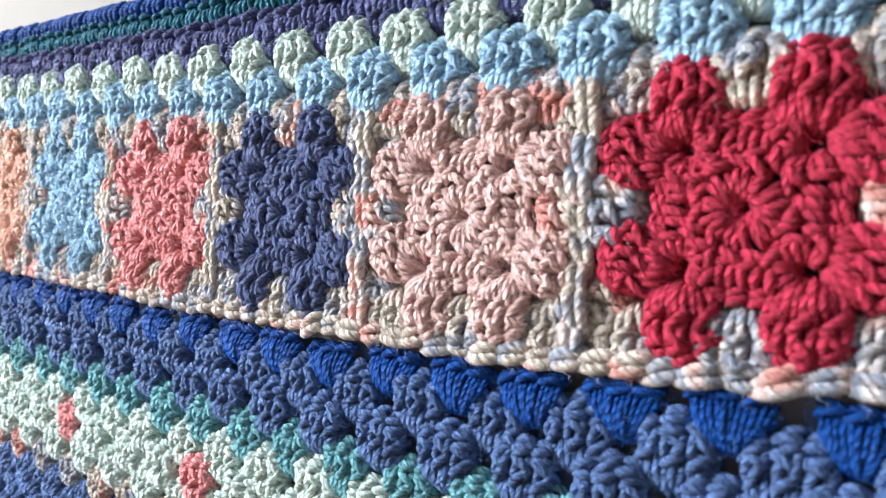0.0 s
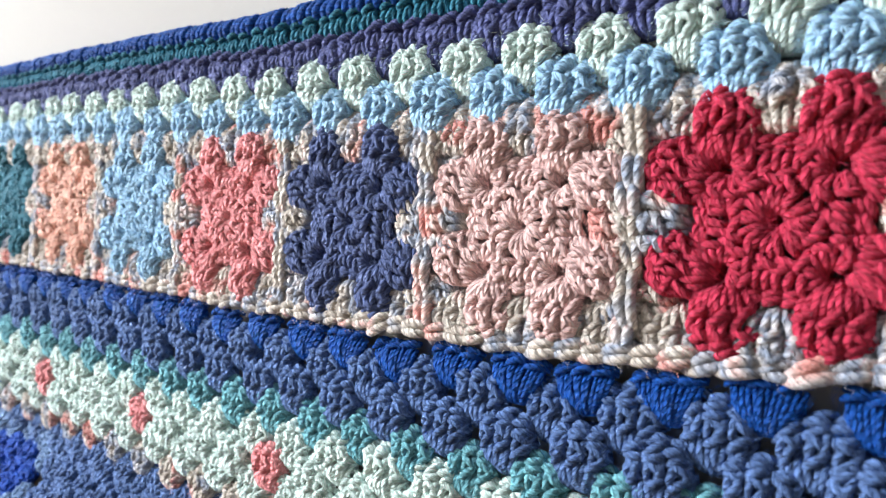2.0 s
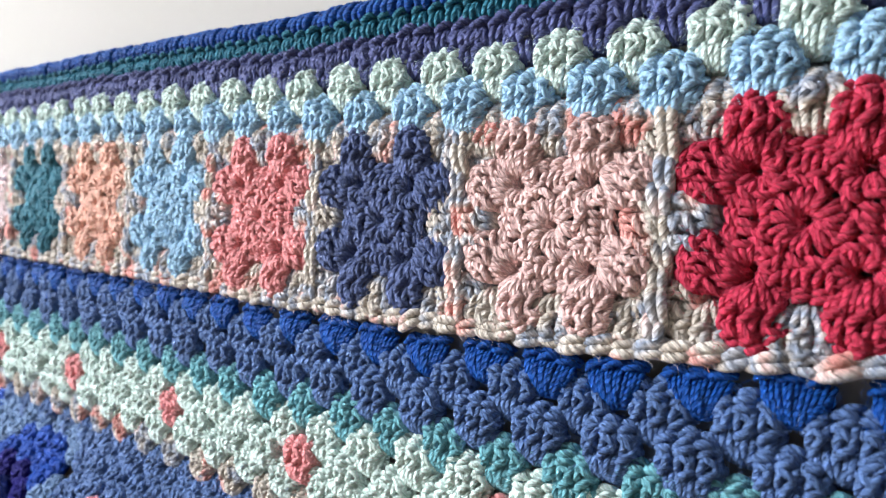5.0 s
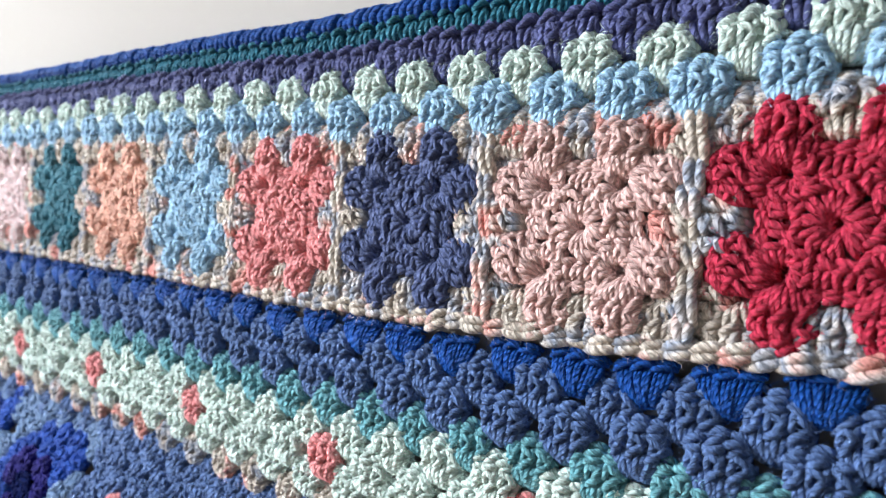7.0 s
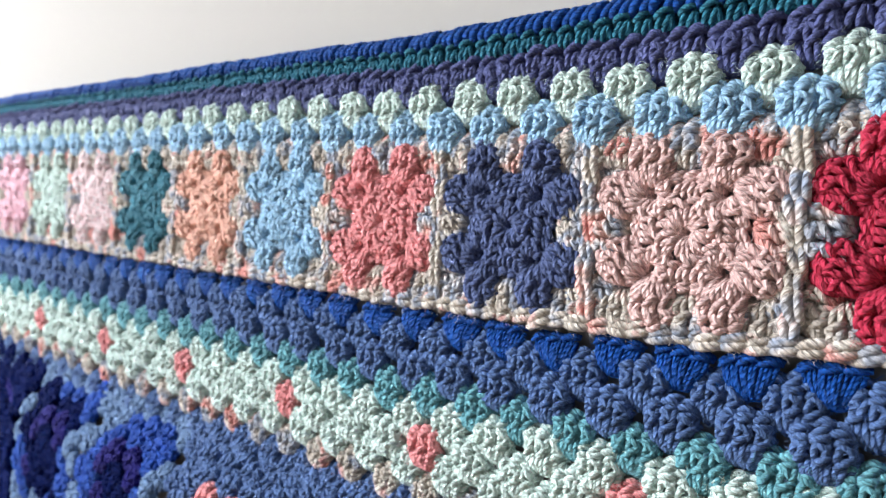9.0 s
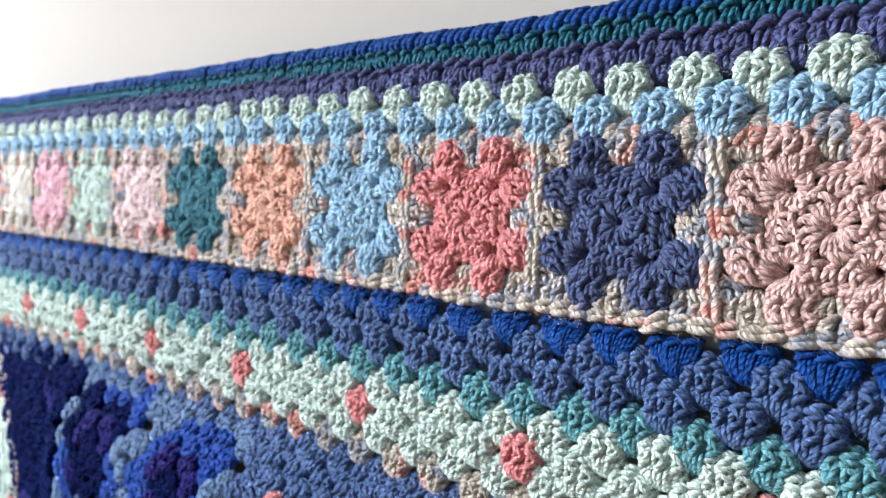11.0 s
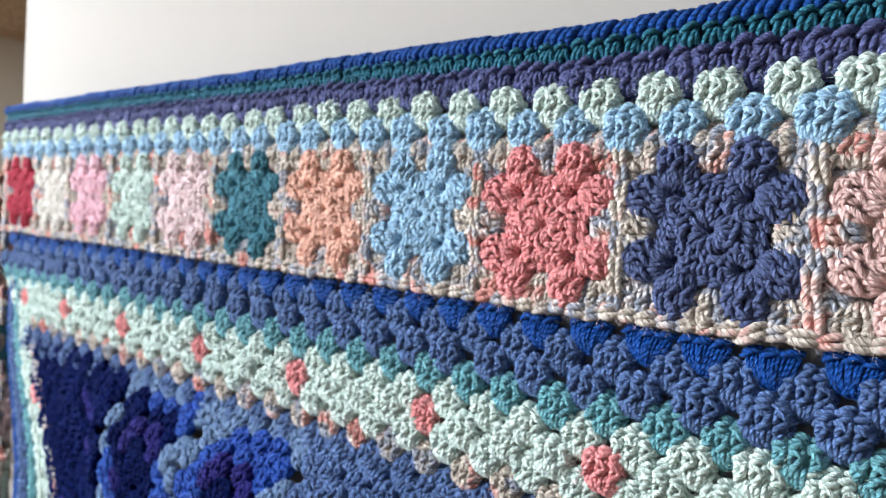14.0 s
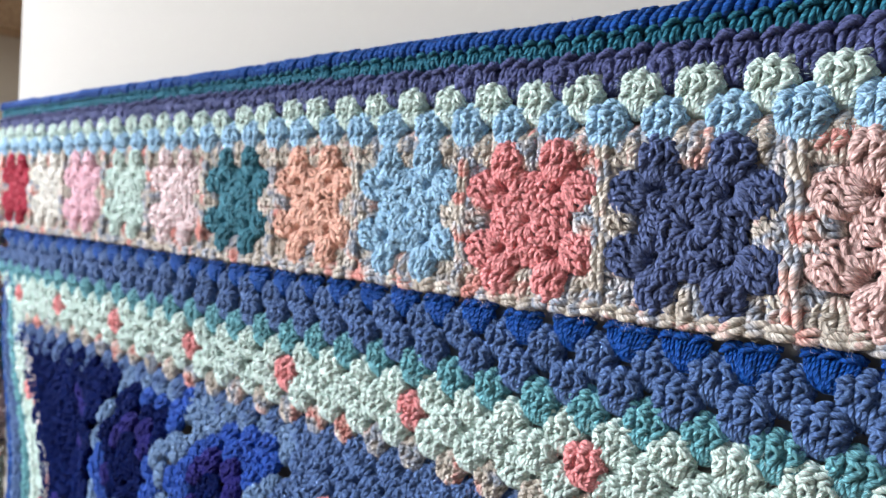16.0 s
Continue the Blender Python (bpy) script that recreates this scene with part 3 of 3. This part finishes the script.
# ---- the border beside the corner ----
column_row("border_round", ROYAL, -0.898, 0.84, 1.125, "row of royal blue clusters", "vee")
column_row("border_round", DENIM, -0.884, 0.84, 1.112, "row of denim blue clusters", "low", half=1)
column_row("border_round", SEA, -0.869, 0.84, 1.098, "row of sea green clusters", "low")
column_row("border_round", AQUA, -0.855, 0.84, 1.086, "row of pale aqua clusters", "low", half=1)
column_row("border_round", AQUA, -0.842, 0.84, 1.074, "row of pale aqua clusters with coral ones between", "low", CORAL)
column_row("border_round", VARIED, -0.829, 0.84, 1.060, "row of variegated clusters", "edge", half=1)


# ---- the large squares of the middle ----
def field_square(u, v, rounds, label):
    """A granny square of several rounds, each a ring of clusters; the yarn changes colour within a round."""
    square = part("field_square", square_core(rounds[0]), BLANKET, placed(u, v, 0, 0, 0.8), label)
    inverse = square.matrix_basis.inverted()
    for ring, material in enumerate(rounds[1:], 1):
        reach = 0.0120 + 0.0096 * (ring - 1)
        for side in range(4):
            a = radians(side * 90)
            for k in range(ring + 1):
                along = (k - ring / 2) * (2 * reach / ring)
                du, dv = along * math.cos(a) - reach * math.sin(a), along * math.sin(a) + reach * math.cos(a)
                yarn = RND.choice(rounds[max(1, ring - 1):ring + 2]) if RND.random() < 0.4 else material
                part("fan_stitch", fan_mesh("tiny", yarn), square, inverse @ placed(u + du, v + dv, side * 90 + RND.gauss(0, 7), RND.gauss(0.0004, 0.0006), RND.uniform(0.95, 1.1)))
    for side in range(4):  # the corner clusters of the last round
        du, dv = (1, 1, -1, -1)[side] * 0.0425, (1, -1, -1, 1)[side] * 0.0425
        part("fan_stitch", fan_mesh("tiny", rounds[-1]), square, inverse @ placed(u + du, v + dv, -45 - side * 90, 0.0, 1.1))


# first four: the fold's shade is painted in by all but black yarn
for fu, fv, rounds, label in (
        (-0.800, 1.000, [INK_AND_SHADE, INK_AND_SHADE, INK_AND_SHADE, INK_AND_SHADE, INK_AND_SHADE], "granny square deep in a fold, its shade put into the ink blue colour"),
        (-0.800, 0.892, [INK_AND_SHADE, VIOLET, INK_AND_SHADE, INK_AND_SHADE, INK_AND_SHADE], "granny square deep in a fold, its shade put into the ink blue colour"),
        (-0.690, 1.000, [INK_AND_SHADE, VIOLET, INK_AND_SHADE, INK_AND_SHADE, INK_AND_SHADE], "granny square on the side of a fold, its shade put into the ink blue colour"),
        (-0.690, 0.892, [INK_AND_SHADE, INK_AND_SHADE, INK_AND_SHADE, INK_AND_SHADE, INK_AND_SHADE], "granny square on the side of a fold, its shade put into the ink blue colour"),
        (-0.572, 1.003, [INK_AND_SHADE, VIOLET, INK_AND_SHADE, COBALT, STEEL], "blue and violet granny square with steel blue edging"),
        (-0.458, 1.003, [INK_AND_SHADE, VIOLET, COBALT, COBALT, STEEL], "blue and violet granny square with steel blue edging"),
        (-0.344, 1.003, [CORAL, CORAL, DENIM, DENIM, DENIM], "granny square with a coral middle and denim blue edging"),
        (-0.230, 1.003, [INK_AND_SHADE, VIOLET, COBALT, DENIM, DENIM], "blue and violet granny square with denim blue edging")):
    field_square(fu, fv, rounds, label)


# ---- panel and room ----
def box(name, low, high, material, parent=None, bevel=0.0, label="", kind="", category=""):
    bm = bmesh.new()
    bmesh.ops.create_cube(bm, size=1)
    for vert in bm.verts:
        for n in range(3):
            vert.co[n] = low[n] + (vert.co[n] + 0.5) * (high[n] - low[n])
    if bevel:
        bmesh.ops.bevel(bm, geom=bm.edges[:], offset=bevel, segments=3, affect="EDGES", profile=0.5)
    data = bpy.data.meshes.new(name)
    bm.to_mesh(data)
    bm.free()
    data.materials.append(material)
    ob = new(name, data)
    ob.parent = parent
    return tagged(ob, label, category, "", kind)


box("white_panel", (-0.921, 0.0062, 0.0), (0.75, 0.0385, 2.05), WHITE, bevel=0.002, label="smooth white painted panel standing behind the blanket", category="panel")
X0, X1, Y0, Y1, TOP = -2.5, 2.3, -3.2, 1.5, 2.5
box("floor", (X0 - 0.1, Y0 - 0.1, -0.1), (X1 + 0.1, Y1 + 0.1, 0.0), FLOOR_OAK, kind="structure", label="oak boarded floor")
box("ceiling", (X0 - 0.1, Y0 - 0.1, TOP), (X1 + 0.1, Y1 + 0.1, TOP + 0.1), PLASTER, kind="structure", label="white plaster ceiling")
box("wall_north", (X0 - 0.1, Y1, 0.0), (X1 + 0.1, Y1 + 0.1, TOP), PLASTER, kind="structure", label="pale plaster wall")
box("wall_south", (X0 - 0.1, Y0 - 0.1, 0.0), (X1 + 0.1, Y0, TOP), PLASTER, kind="structure", label="pale plaster wall")
box("wall_east", (X1, Y0, 0.0), (X1 + 0.1, Y1, TOP), PLASTER, kind="structure", label="pale plaster wall")


def wall_with_opening(name, x0, x1, y0, y1, a, b, low, high):
    """A wall along y with a window opening from y = a to b and from low to high, as one mesh."""
    bm = bmesh.new()
    for (p, q), (r, s) in (((y0, a), (0, TOP)), ((b, y1), (0, TOP)), ((a, b), (0, low)), ((a, b), (high, TOP))):
        made = bmesh.ops.create_cube(bm, size=1)["verts"]
        for vert in made:
            vert.co = (x0 + (vert.co.x + 0.5) * (x1 - x0), p + (vert.co.y + 0.5) * (q - p), r + (vert.co.z + 0.5) * (s - r))
    data = bpy.data.meshes.new(name)
    bm.to_mesh(data)
    bm.free()
    data.materials.append(PLASTER)
    return tagged(new(name, data), "pale plaster wall with a window opening", "", "", "structure")


wall_with_opening("wall_west", X0 - 0.12, X0, Y0, Y1, -2.0, -0.70, 1.2, 2.42)
window = tagged(new("window_1"), "white framed window with a clear pane", "window", "", "structure")
for low, high in (((-2.6, -2.0, 1.2), (-2.54, -0.70, 1.25)), ((-2.6, -2.0, 2.37), (-2.54, -0.70, 2.42)), ((-2.6, -2.0, 1.25), (-2.54, -1.95, 2.37)), ((-2.6, -0.75, 1.25), (-2.54, -0.70, 2.37))):
    box("window_frame", low, high, WHITE, window, 0.003)
pane = box("pane", (-2.575, -1.95, 1.25), (-2.571, -0.75, 2.37), GLASS, window)
pane.visible_shadow = False

# far corner of the room, seen past the panel's edge
BACK = -2.5
cabinet = tagged(new("cabinet"), "charcoal drawer cabinet with a pale rail between its drawers", "cabinet")
box("body", (BACK + 0.005, 0.15, 0.0), (BACK + 0.09, 1.45, 1.30), CHARCOAL, cabinet, 0.003)
for low, high in ((0.06, 0.60), (0.665, 1.27)):
    drawer = box("drawer_front", (BACK + 0.09, 0.17, low), (BACK + 0.105, 1.43, high), CHARCOAL, cabinet, 0.003)
    box("handle", (BACK + 0.105, 0.62, high - 0.10), (BACK + 0.125, 0.98, high - 0.085), STEEL_METAL, drawer, 0.002)
box("rail", (BACK + 0.09, 0.17, 0.615), (BACK + 0.102, 1.43, 0.65), PALE_TOP, cabinet, 0.002, "pale rail")
box("worktop", (BACK + 0.005, 0.12, 1.30), (BACK + 0.125, 1.48, 1.375), PALE_TOP, bevel=0.004, label="pale stone worktop on the charcoal cabinet", category="worktop")
box("wall_cladding", (BACK + 0.001, 0.10, 1.375), (BACK + 0.03, 1.49, 2.495), BEIGE, kind="structure", label="beige painted wall")
shelf = box("wall_shelf", (BACK + 0.03, 0.05, 1.69), (BACK + 0.14, 1.45, 2.1), OAK, bevel=0.003, label="oak wall cupboard above the worktop", category="cupboard")
